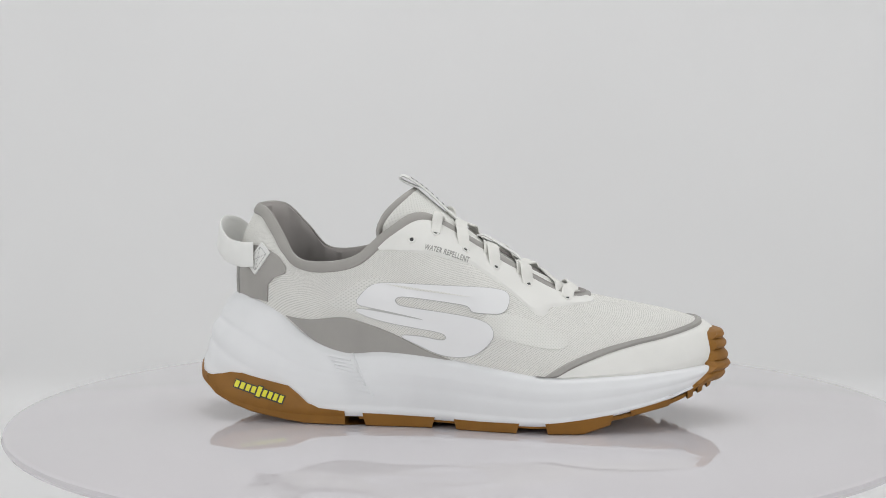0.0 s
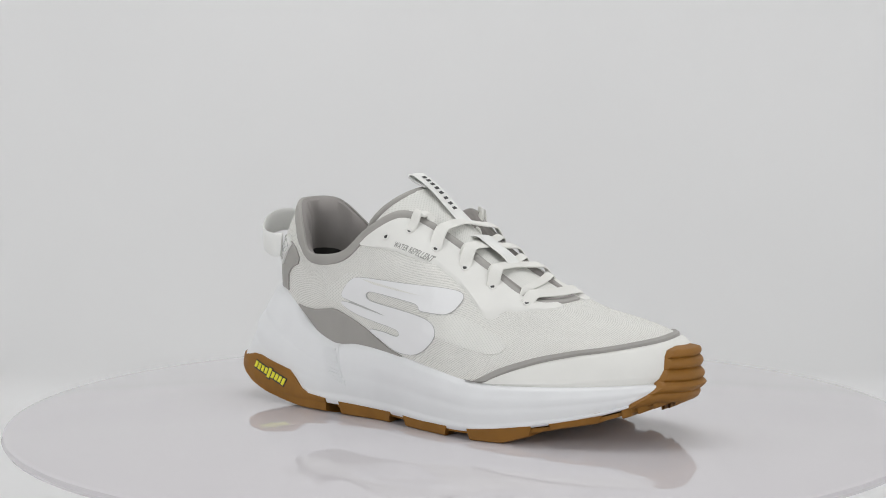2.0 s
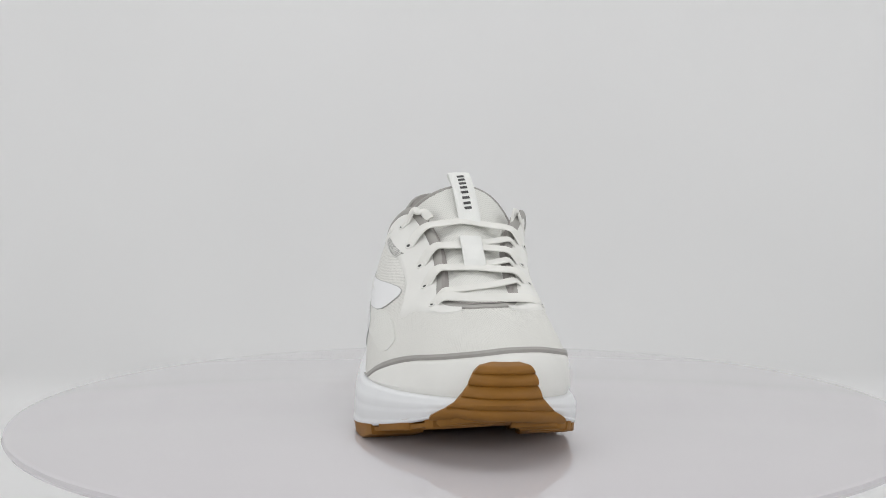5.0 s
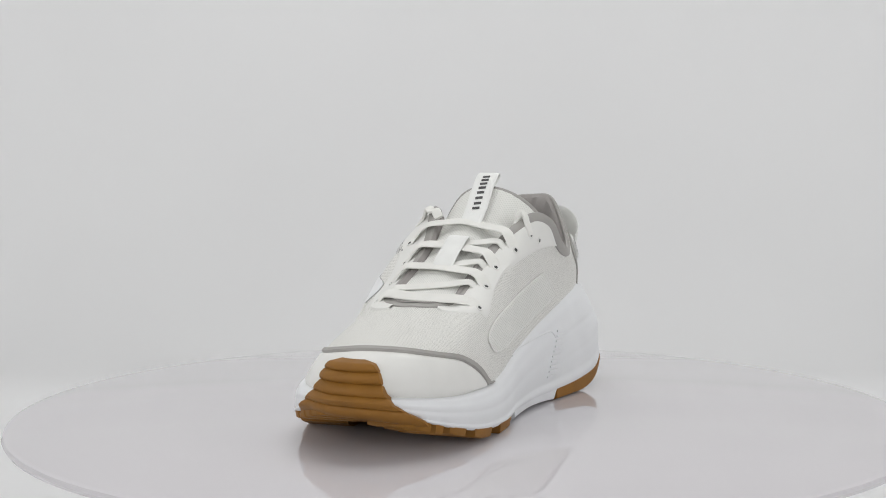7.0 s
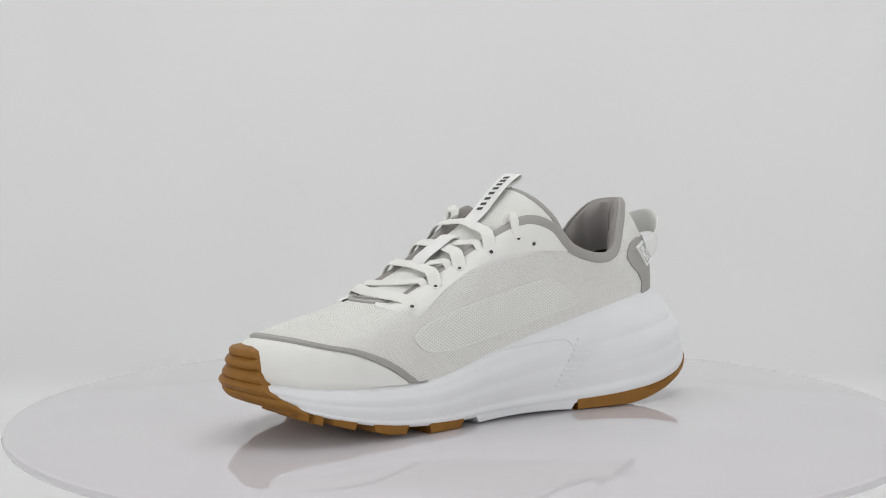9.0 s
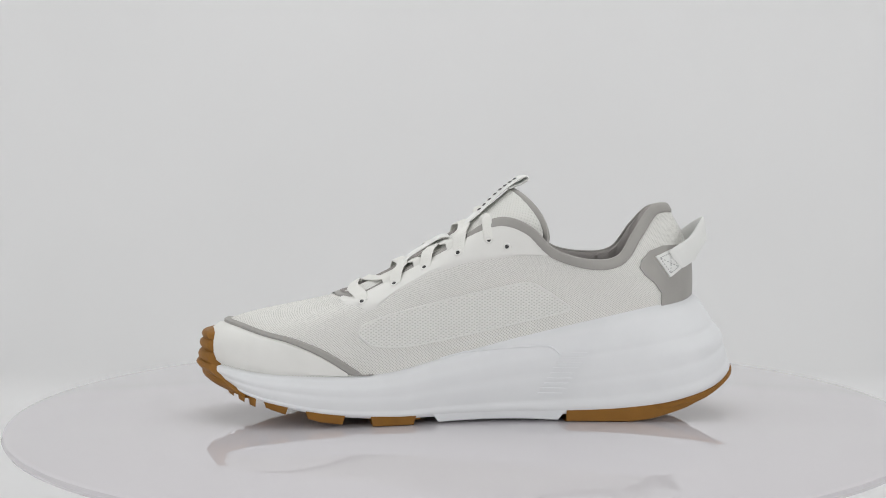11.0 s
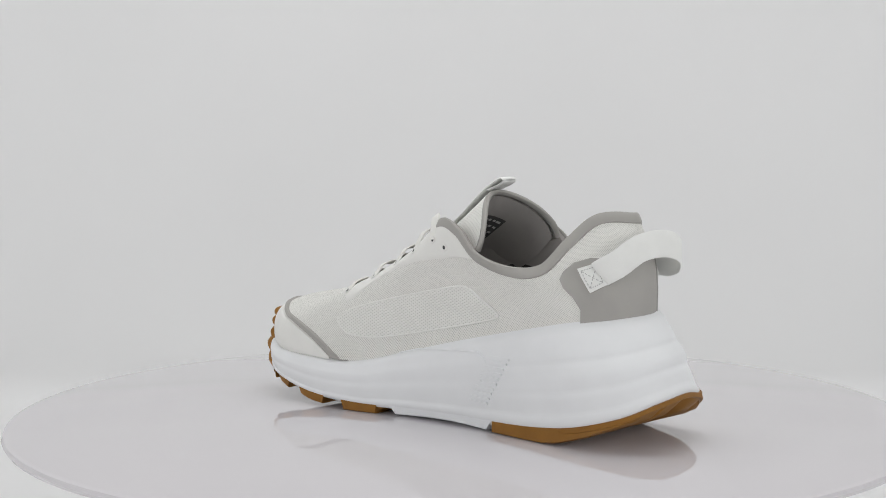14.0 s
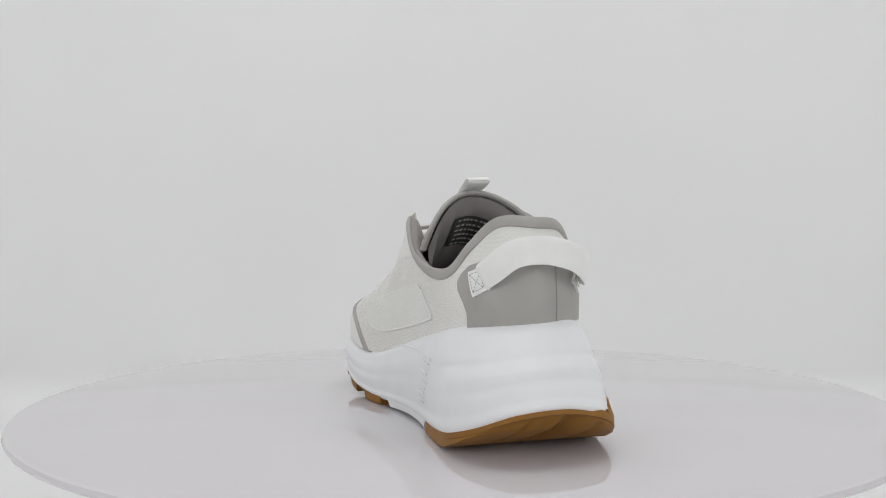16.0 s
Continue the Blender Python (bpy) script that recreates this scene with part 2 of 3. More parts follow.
def caster(tree, kind):
    """shoot() for patch: from the right (u is x, v is z), from the left, or round the heel (u is degrees, v is z)."""
    def shoot(u, v):
        if kind == "right":
            o, d = Vector((u, -0.3, v)), Vector((0, 1, 0))
        elif kind == "left":
            o, d = Vector((u, 0.3, v)), Vector((0, -1, 0))
        elif kind == "toe":
            d = Vector((-math.cos(radians(u)), -math.sin(radians(u)), 0))
            o = Vector((0.10, -0.008, v)) - d * 0.3
        else:
            a = radians(u)
            d = Vector((math.cos(a), -math.sin(a), 0))
            o = Vector((-0.09, 0.008, v)) - d * 0.3
        p, nrm, _, _ = tree.ray_cast(o, d)
        if p is None:
            q = o + d * (0.3 - 0.035 if kind != "toe" else 0.25)
            p, nrm, _, _ = tree.find_nearest(q)
        if nrm.dot(d) > 0:
            nrm = -nrm
        return np.array(p), np.array(nrm)
    return shoot


up_right, up_left, up_heel = caster(UPPER, "right"), caster(UPPER, "left"), caster(UPPER, "heel")
so_right, so_left, so_heel = caster(SIDE, "right"), caster(SIDE, "left"), caster(SIDE, "heel")


def band(lo, hi, c0, c1, thick, rows=6):
    """A raised band on the cloth between the heights lo(k) and hi(k), from column c0 to c1."""
    cols = range(int(c0 * STEP), int(c1 * STEP) + 1)
    verts, n = [], len(cols)
    for r in range(rows):
        for c in cols:
            k = c / STEP
            a, b = lo(k), hi(k)
            v = a + (b - a) * r / (rows - 1)
            p = upper_point(c % COLS, v)
            e = 1e-3
            du = upper_point((c + 1) % COLS, v) - upper_point((c - 1) % COLS, v)
            dv = upper_point(c % COLS, min(1, v + e)) - upper_point(c % COLS, max(0, v - e))
            nn = np.cross(du, dv)
            nn /= np.linalg.norm(nn) + 1e-12
            if nn @ (bite_out[c % COLS] + np.array([0, 0, 0.9])) < 0:
                nn = -nn
            edge = r in (0, rows - 1)
            verts.append(p + nn * (thick if not edge else -0.0003))
    return verts, grid_faces(rows, n)


def stripe_v(k):
    ks = [7.9, 8.4, 9.0, 9.5, 10.0, 11.0, 12.0, 13.0, 14.0, 14.7, 15.6]
    vs = [-.05, .065, .18, .26, .32, .375, .40, .385, .305, .165, -.05]
    curve = spline(list(zip(ks, vs)), 8)
    return float(np.interp(k, curve[:, 0], curve[:, 1]))


part("toe_cap", band(lambda k: 0.0, lambda k: max(0, stripe_v(k)), 8.0, 15.4, 0.0009, 12), LEATHER, label="smooth white synthetic toe cap")
part("toe_stripe", band(lambda k: max(0, stripe_v(k) - 0.01), lambda k: max(0.004, stripe_v(k) + 0.05), 7.75, 15.8, 0.0014, 5), TAUPE,
     label="narrow taupe stripe over the toe")

# collar and throat binding
cut = np.array([upper_point(c, 0.93) for c in range(COLS)])
bind_up = opening - cut
width = np.array([0.0030 + 0.0004 * near(c / STEP, 1.0, 8) for c in range(COLS)])
side_up = np.cross(np.roll(opening, -1, 0) - np.roll(opening, 1, 0), bind_up)
part("collar_binding", sweep(opening, width, 0.0014, side_up, True, 12, 0.8), TAUPE, label="taupe padded collar edge")

# lining, then lower lining and floor coloured dark for the shade inside
open_in = -outward(opening)
lin_v = []
DEPTHS = ((0.0018, 0.0002), (0.0022, 0.0020), (0.0004, 0.0046), (-0.007, 0.0070), (-0.018, 0.0074), (-0.030, 0.0076), (-0.042, 0.008), (-0.075, 0.009))
for depth, inset in DEPTHS:
    for c in range(COLS):
        heel_side = near(c / STEP, 0.0, 5.0)
        crease = 0.0007 * heel_side * math.sin(c * 0.55 + 1.5 * math.sin(c * 0.13)) if depth < -0.005 else 0.0
        p = opening[c] + open_in[c] * (inset + crease) + np.array([0, 0, depth])
        p[2] = max(p[2], 0.034)
        lin_v.append(p)
part("lining", (lin_v[:6 * COLS], grid_faces(6, COLS, True)), LINING, label="taupe textile lining")
bed_f = grid_faces(3, COLS, True)
bed_f += [(2 * COLS + c, 2 * COLS + c + 1, 2 * COLS + (COLS - c - 1) % COLS, 2 * COLS + (COLS - c) % COLS) for c in range(half)]
part("shaded_inside", (lin_v[5 * COLS:], bed_f), INNER_SHADE, label="lower lining and footbed, coloured dark for the shade inside")


# tongue
def tongue_point(u, w):
    """u from 0 at the throat to 1 at the top, w from -1 to 1 across."""
    u = u * (1 - 0.06 * abs(w) ** 5)
    mid_line = np.array([0.076 + (-0.0265 - 0.076) * u, -0.005 + 0.0105 * u, 0.0685 + 0.0625 * u - 0.0075 * math.sin(math.pi * u)])
    hw = 0.021 + (0.016 if w < 0 else 0.021) * u
    back = (0.032 if w < 0 else 0.023) * max(0, (u - 0.45) / 0.55) ** 1.5 * abs(w) ** -0.3 if w else 0.0
    fall = 0.004 + (0.020 if w < 0 else 0.024) * max(0, (u - 0.3) / 0.7) ** 1.5
    return mid_line + np.array([-back * w * w, hw * w * (1 - 0.10 * w * w), -fall * w * w])


TU, TW = 22, 17
front_v, back_v, tuv = [], [], []
for i in range(TU):
    for j in range(TW):
        u, w = i / (TU - 1), -1 + 2 * j / (TW - 1)
        p = tongue_point(u, w)
        n = np.cross(tongue_point(min(1, u + .01), w) - tongue_point(max(0, u - .01), w),
                     tongue_point(u, min(1, w + .01)) - tongue_point(u, max(-1, w - .01)))
        n /= np.linalg.norm(n)
        n = n if n[2] > 0 else -n
        front_v.append(p)
        pucker = 0.0014 * math.sin(w * 17 + 0.8) * max(0, (u - 0.78) / 0.22)
        pad = 0.0036 + 0.0042 * (1 - w ** 4) * (1 - u ** 10) + pucker * (1 - u ** 10)
        wing = min(1, max(0, (abs(w) - 0.7) / 0.3)) * min(1, max(0, (u - 0.45) / 0.2)) * (1 - u ** 11)
        tuck = np.array([-0.002, -0.0055 * math.copysign(1, w), -0.017]) * wing
        back_v.append(p - n * pad + tuck)
        tuv.append((u * 0.12, w * 0.03))
tf = grid_faces(TU, TW)
mesh_object("tongue", front_v, tf, MESH_SOFT, shoe, "white mesh tongue", tuv)
mesh_object("tongue_lining", back_v, tf, LINING, shoe, "taupe padded tongue lining")
rim = [tongue_point(u, -1) for u in np.linspace(0.93, 1, 4)] + [tongue_point(1, w) for w in np.linspace(-0.93, 0.93, 26)] \
    + [tongue_point(u, 1) for u in np.linspace(1, 0.35, 14)]
rim = np.array(rim) + np.array([-0.0018, 0, -0.0007])
part("tongue_edge", sweep(rim, 0.0021, 0.0015, np.array([0.6, 0, 0.8]), False, 10, 0.9), TAUPE, label="taupe binding round the tongue")

# loop on the tongue, with dark lettering drawn as bars
loop_path = spline([(0.000, 0.0045, 0.1110), (-.008, .0053, .1175), (-.022, .0055, .1305), (-.034, .0055, .1385), (-.0375, .0055, .1376),
                    (-.034, .0055, .1350), (-.026, .0055, .1318)], 6)
tongue_loop = part("tongue_loop", sweep(loop_path, 0.0068, 0.0007, np.array([0.35, 0, 1.0]) , False, 10, 0.5), WEB, label="white webbing loop on the tongue")

# eyestays
STAY_R = ([-.060, -.0494, -.0196, .0047, .026, .043, .0465, .051, .08], [.0995, .0980, .0962, .0895, .0745, .0600, .0605, .0650, .0665])
STAY_L = ([-.060, -.0425, -.022, .0045, .0242, .046, .058, .0625, .067, .09], [.0965, .0952, .0942, .0903, .0848, .0728, .0638, .0622, .0660, .0680])


def above(line):
    """The height on the cloth, column by column, at which it rises over a line drawn in x and z."""
    @functools.lru_cache(None)
    def lo(k):
        c = int(round(k * STEP)) % COLS
        for v in np.linspace(0.99, 0.3, 120):
            p = upper_point(c, v)
            if p[2] < np.interp(p[0], *line):
                return float(v)
        return 0.3
    return lo


def tapered(lo, k_end, k_full):
    """The same edge, rounded up to the binding at one end."""
    def edge(k):
        f = min(1.0, max(0.0, (k - k_end) / (k_full - k_end)))
        return 0.97 + (lo(k) - 0.97) * math.sqrt(1 - (1 - f) ** 2)
    return edge


part("eyestay", band(tapered(above(STAY_R), 10.9, 10.1), lambda k: 0.99, 5.6, 10.9, 0.0010, 12), LEATHER, label="smooth white eyestay panel")
part("eyestay", band(tapered(above(STAY_L), 13.3, 14.0), lambda k: 0.99, 13.3, 18.9, 0.0010, 12), LEATHER, label="smooth white eyestay panel")

# taupe panels
grey_mid = [(-.1034, .0585), (-.096, .0570), (-.0886, .0566), (-.080, .0577), (-.0722, .0588), (-.066, .0585), (-.0591, .0567), (-.049, .0538),
            (-.0391, .0502), (-.0290, .0455), (-.0196, .0410), (-.0067, .0370), (-.0200, .0375), (-.0325, .0385), (-.052, .0395), (-.062, .038),
            (-.0721, .0375), (-.0802, .0394), (-.0900, .0467)]
part("side_panel", patch(grey_mid, up_right, 0.0009), TAUPE, label="wavy taupe panel above the midsole")
counter = [(79, .0868), (75, .0825), (66, .0775), (60, .0715), (60, .0640), (40, .066), (20, .0675), (0, .0675), (-20, .0675), (-38, .0670), (-47, .0660),
           (-48, .0760), (-55, .0805), (-66, .0830), (-66, .0870), (-58, .0925), (-47, .0960), (-34, .0985), (-15, .0985), (8, .0985), (30, .0985),
           (52, .0985), (66, .0960), (76, .0910)]
part("heel_counter", patch(counter, up_heel, 0.0010, (6, 0.004)), TAUPE, label="smooth taupe heel counter")
seam = [up_heel(-6, z) for z in np.linspace(.068, .0985, 10)]
part("heel_seam", sweep([p + n * 0.0012 for p, n in seam], 0.0003, 0.0003, seam[0][1]), GREY_INK)

# printed side mark: a white shape with long slots
mark = [(-.0627, .0668), (-.0585, .0730), (-.0522, .0788), (-.0424, .0797), (-.020, .0792), (.0063, .0780), (.0200, .0757), (.0250, .0735), (.0263, .0700),
        (.0229, .0627), (.0120, .0636), (.0040, .0644), (.0036, .0668), (.0000, .0685), (-.018, .0708), (-.0345, .0724), (-.0382, .0715),
        (-.0393, .0695), (-.0375, .0672), (-.0326, .0662), (-.010, .0637), (.0070, .0610), (.0140, .0578), (.0168, .0535), (.0160, .0490), (.0110, .0435),
        (.0050, .0400), (-.0020, .0388), (-.0131, .0394), (-.026, .0450), (-.0385, .0503), (-.0240, .0500), (-.0125, .0478), (-.0095, .0492),
        (-.0105, .0515), (-.0150, .0530), (-.0300, .0550), (-.0480, .0578), (-.0590, .0612), (-.0630, .0640), (-.0560, .0642), (-.030, .0603), (-.0200, .0588),
        (-.030, .0612), (-.052, .0650)]
def rounded(poly, times=2):
    P = np.array(poly)
    for _ in range(times):
        Q = np.roll(P, -1, 0)
        P = np.stack([P * 0.75 + Q * 0.25, P * 0.25 + Q * 0.75], 1).reshape(-1, 2)
    return [tuple(p) for p in P]


def grown(poly, d):
    P = np.array(poly)
    t = np.roll(P, -1, 0) - np.roll(P, 1, 0)
    o = np.c_[t[:, 1], -t[:, 0]] / np.linalg.norm(t, axis=1)[:, None]
    area = np.sum(P[:, 0] * np.roll(P[:, 1], -1) - np.roll(P[:, 0], -1) * P[:, 1])
    return [tuple(p) for p in P + o * d * (1 if area > 0 else -1)]


mark = rounded(mark)
printed = part("printed_mark", patch(mark, up_right, 0.0008, 0.003), LOGO_WHITE, label="glossy white printed shape with slots")
part("mark_edge", patch(grown(mark, 0.00035), up_right, 0.0006, 0.003), GREY_LINE, printed)

slot = [(-.0450, .0790), (-.0330, .0779), (-.012, .0752), (.0045, .0725), (-.012, .0743), (-.0330, .0765)]
part("slot", patch(slot, up_right, 0.0010, 0.003), MESH_SOFT, printed)

# embossed panels in a coarser knit
oval = [(.069, .0530), (.0539, .0600), (.015, .0698), (-.0277, .0790), (-.0340, .0785), (-.0400, .0750), (-.0551, .0650), (-.0555, .0630), (-.0519, .0612),
        (-.010, .0520), (.030, .0440), (.0438, .0426), (.0569, .0432), (.063, .046)]
part("knit_panel", patch(rounded(oval, 2), up_left, 0.0008), MESH_COARSE, label="raised honeycomb knit panel")
rim_line = [up_left(x, z) for x, z in rounded(oval, 2)]
part("panel_edge", sweep([p + n * 0.0005 for p, n in rim_line], 0.0006, 0.0005, [n for p, n in rim_line], True, 8, 1.0), LEATHER)
oval_r = [(-.079, .0660), (-.0755, .0700), (-.060, .0800), (-.052, .0825), (-.040, .0815), (-.0400, .0700), (-.050, .0600), (-.066, .0620)]
part("knit_panel", patch(rounded(oval_r, 2), up_right, 0.0006), MESH_COARSE, label="raised honeycomb knit panel")
pad_r = [(.012, .0655), (.030, .0620), (.052, .0530), (.060, .0500), (.058, .0440), (.048, .0430), (.020, .0500), (.010, .0540)]
part("knit_panel", patch(rounded(pad_r, 2), up_right, 0.0004), MESH_SOFT, label="smooth film over the knit")

# eyelets and laces
holes_r = [(.060, .0690), (.0375, .0770), (.0185, .0868), (.0005, .0972), (-.0165, .1072)]
holes_l = [(.0640, .0680), (.0450, .0778), (.0274, .0870), (.0088, .0960), (-.0083, .1038)]


def ring_at(shoot, x, z, name="eyelet"):
    p, n = shoot(x, z)
    a = np.cross(n, (0, 0, 1.0))
    a /= np.linalg.norm(a)
    b = np.cross(n, a)
    pts = [p + n * 0.0011 + (a * math.cos(t) + b * math.sin(t)) * 0.0017 for t in np.linspace(0, 2 * math.pi, 14, endpoint=False)]
    v, f = sweep(pts, 0.0006, 0.0005, n, True, 6, 1.0)
    e = part(name, (v, f), LEATHER)
    # no opening is cut: a flat black disc stands for its shade
    disc = [p + n * 0.0012] + [p + n * 0.0012 + (a * math.cos(t) + b * math.sin(t)) * 0.0014 for t in np.linspace(0, 2 * math.pi, 14, endpoint=False)]
    part("hole", (disc, [(0, i + 1, (i + 1) % 14 + 1) for i in range(14)]), INK_SHADE, e)
    return p, n


ends_r = [ring_at(up_right, x, z) for x, z in holes_r]
ends_l = [ring_at(up_left, x, z) for x, z in holes_l]
ring_at(up_right, -.0297, .1036)
ring_at(up_left, -.0182, .1002)


def tongue_top(x, y):
    """Height of the tongue over a place."""
    u = min(1, max(0, (0.076 - x) / 0.1025))
    w = (y - (-0.005 + 0.0105 * u)) / (0.021 + 0.016 * u)
    return tongue_point(u, max(-1, min(1, w)))[2]


def skin(x, y):
    """The highest of cloth, binding and tongue over a place."""
    hit = UPPER.ray_cast(Vector((x, y, 0.3)), Vector((0, 0, -1)))[0]
    edge = float(np.min(np.linalg.norm(opening[:, :2] - np.array([x, y]), axis=1)))
    h = tongue_top(x, y)
    if hit is not None:
        h = max(h, hit.z + 0.0010)
    i = int(np.argmin(np.linalg.norm(opening[:, :2] - np.array([x, y]), axis=1)))
    if edge < 0.0035:
        h = max(h, opening[i][2] + 0.0026)
    return h


def lace(start, end, lift, bow, width=0.0038):
    (p, n), (q, m) = start, end
    S = np.linspace(0, 1, 29)
    pts = np.array([p * (1 - a) + q * a + np.array([bow * math.sin(math.pi * a), 0, 0]) for a in S])
    h = np.array([max(skin(x, y) + lift, -1) for x, y, _ in pts])
    h[0], h[-1] = p[2] + n[2] * 0.0006, q[2] + m[2] * 0.0006
    for _ in range(40):
        h[2:-2] = np.maximum(h[2:-2], (h[1:-3] + h[3:-1]) / 2)
    pts[:, 2] = h
    for _ in range(2):
        pts[1:-1] = pts[1:-1] * 0.5 + (pts[:-2] + pts[2:]) * 0.25
    path = spline(pts[::2], 3)
    c = (p + q) / 2 - np.array([0.03, 0, 0.05])
    part("lace", sweep(path, width, 0.00055, path - c, False, 10, 0.45), LACE, label="flat white lace")


lace(ends_r[0], ends_l[0], 0.0012, 0.004)
for i in range(1, 4):
    lace(ends_r[i], ends_l[i], 0.0024, -0.005)
for i in range(0, 3):
    a, b = ends_r[i], ends_l[i + 1]
    lace((a[0] + np.array([-.004, .004, .003]), a[1]), (b[0] + np.array([.003, -.004, -.001]), b[1]), 0.0010, 0.001, 0.0027)
for (p, n), s in ((ends_r[4], 1), (ends_l[4], -1)):
    rows = [p + n * .0006]
    for d in (.003, .006, .009, .012):
        x, y = p[0] + d * 0.35, p[1] + d * s
        rows.append(np.array([x, y, skin(x, y) + 0.0014]))
    rows.append(rows[-1] + np.array([.003, .003 * s, -.004]))
    path = spline(rows, 5)
    part("lace", sweep(path, 0.0030, 0.0010, n + np.array([0, 0, .6]), False, 10, 0.6), LACE, label="flat white lace")
keeper = spline([(x, -0.005 + 0.0105 * (0.076 - x) / 0.1025, tongue_top(x, 0) + h) for x, h in ((.037, .0008), (.032, .0040), (.022, .0044), (.014, .0040), (.009, .0008))], 6)
part("lace_keeper", sweep(keeper, 0.0064, 0.0006, np.array([.5, 0, 1.0]), False, 10, 0.5), WEB, label="white webbing lace keeper")

# pull loop behind the heel
strap = spline([(-.1190, .0385, .0905), (-.1225, .0393, .0925), (-.1300, .0370, .0970), (-.1385, .0290, .1050), (-.1450, .0150, .1070), (-.1450, -.001, .1030),
                (-.1395, -.0110, .0965), (-.1310, -.0140, .0935), (-.1235, -.0145, .0935)], 8)
axis = np.array([-.100, .009, .075])
strap_up = [np.array([p[0] - axis[0], p[1] - axis[1], 0.2 * (p[2] - axis[2])]) for p in strap]
pull = part("pull_loop", sweep(strap, 0.0074, 0.0008, strap_up, False, 10, 0.5), WEB, label="wide white webbing pull loop at the heel")



def stitched_end(quad, shoot):
    """The flat sewn end of the pull loop with its dashed seam."""
    end = part("strap_end", patch(quad, shoot, 0.0022, 0.003), WEB, pull)
    q = np.array(quad)
    c = q.mean(0)
    corners = [c + (p - c) * 0.72 for p in q]
    lines = [(corners[i], corners[(i + 1) % 4]) for i in range(4)] + [(corners[0], corners[2]), (corners[1], corners[3])]
    for a, b in lines:
        for t in np.linspace(0.08, 0.92, 6):
            m0, m1 = a + (b - a) * (t - 0.05), a + (b - a) * (t + 0.05)
            pts = []
            for m in (m0, m1):
                p, n = shoot(*m)
                pts.append(p + n * 0.0024)
            part("stitch", sweep(pts, 0.00022, 0.00018, n, False, 5, 1.0), THREAD, end)


stitched_end([(-.1065, .0925), (-.1150, .0805), (-.1225, .0850), (-.1165, .0960)], up_left)
stitched_end([(-.1215, .0815), (-.1125, .0945), (-.1175, .1000), (-.1265, .0879)], up_right)

# dark lettering on the tongue loop, as bars
for i in range(8):
    k = 6.6 + i * 1.32
    a = int(k)
    p = loop_path[a] + (loop_path[a + 1] - loop_path[a]) * (k - a)
    t = loop_path[a + 1] - loop_path[a]
    t = t / np.linalg.norm(t)
    n = np.array([-t[2], 0, t[0]])
    n = n if n[2] > 0 else -n
    pts = [p + n * 0.0009 + np.array([0, -0.0022, 0]), p + n * 0.0009 + np.array([0, 0.0022, 0]) + t * 0.0006]
    part("letter_bar", sweep(pts, 0.00105, 0.0001, n, False, 4, 1.0), INK_SHADE, tongue_loop)

# sewn label inside the tongue
def inside(u, w):
    p = tongue_point(u, w)
    n = np.cross(tongue_point(u + .01, w) - tongue_point(u - .01, w), tongue_point(u, w + .01) - tongue_point(u, w - .01))
    n /= np.linalg.norm(n)
    n = n if n[2] > 0 else -n
    return p - n * (0.0036 + 0.0042 * (1 - w ** 4) * (1 - u ** 10) + 0.0011), -n


lab_v, n = [], 8
for i in range(n):
    for j in range(n):
        p, m = inside(0.69 + 0.21 * i / (n - 1), -0.50 + 0.84 * j / (n - 1))
        lab_v.append(p)
care = part("label", (lab_v, grid_faces(n, n)), LABEL, label="dark grey sewn label with unreadable print")
for row in range(6):
    for j in range(7):
        u, w = 0.708 + 0.034 * row, -0.45 + 0.106 * j
        (p, m), (q, _) = inside(u, w), inside(u, w + 0.055 + 0.03 * ((3 * row + 5 * j) % 4) / 3)
        part("print_bar", sweep([p + m * 0.0003, q + m * 0.0003], 0.0009, 0.0001, m, False, 4, 1.0), PALE_INK, care)

# writing printed on the eyestay
text = bpy.data.curves.new("lettering", "FONT")
text.body, text.size, text.extrude = "WATER REPELLENT", 0.0046, 0.0
text.space_character, text.offset = 1.12, 0.00012
tmp = new("lettering_curve", text)
dg = bpy.context.evaluated_depsgraph_get()
me = bpy.data.meshes.new_from_object(tmp.evaluated_get(dg))
bpy.data.objects.remove(tmp)
tilt = math.atan2(.0905 - .0985, .0022 + .0221)
wide = max(v.co.x for v in me.vertices)
tv = []
for v in me.vertices:
    u, h = v.co.x / wide * 0.0262, v.co.y * 0.85
    p, n = up_right(-.0225 + u * math.cos(tilt) - h * math.sin(tilt), .0985 + u * math.sin(tilt) + h * math.cos(tilt) - 0.0008 * math.sin(math.pi * u / .0262) * -1)
    tv.append(p + n * 0.0011)
part("lettering", (tv, [tuple(f.vertices) for f in me.polygons]), GREY_INK, label="grey printed words")

# ---- outsole ----
heel_gum = [(-.1495, .0232), (-.1463, .0228), (-.1410, .0240), (-.1356, .0254), (-.1286, .0252), (-.114, .0218), (-.1015, .0190), (-.0960, .0150),
            (-.0898, .0095), (-.0831, .0071), (-.0683, .0060), (-.0683, .0034), (-.085, .0034), (-.105, .0044), (-.118, .0062), (-.131, .0092), (-.142, .0145), (-.149, .0200)]
heel_patch = part("heel_wrap", patch(heel_gum, so_right, 0.0012), GUM, label="gum rubber wrap round the heel")


# yellow heel mark with a dark outline, lettering drawn as bars
tilt2 = math.atan2(-.0085, .0290)
def heel_spot(u, h):
    return -.1325 + u * math.cos(tilt2) - h * math.sin(tilt2), .0192 + u * math.sin(tilt2) + h * math.cos(tilt2)


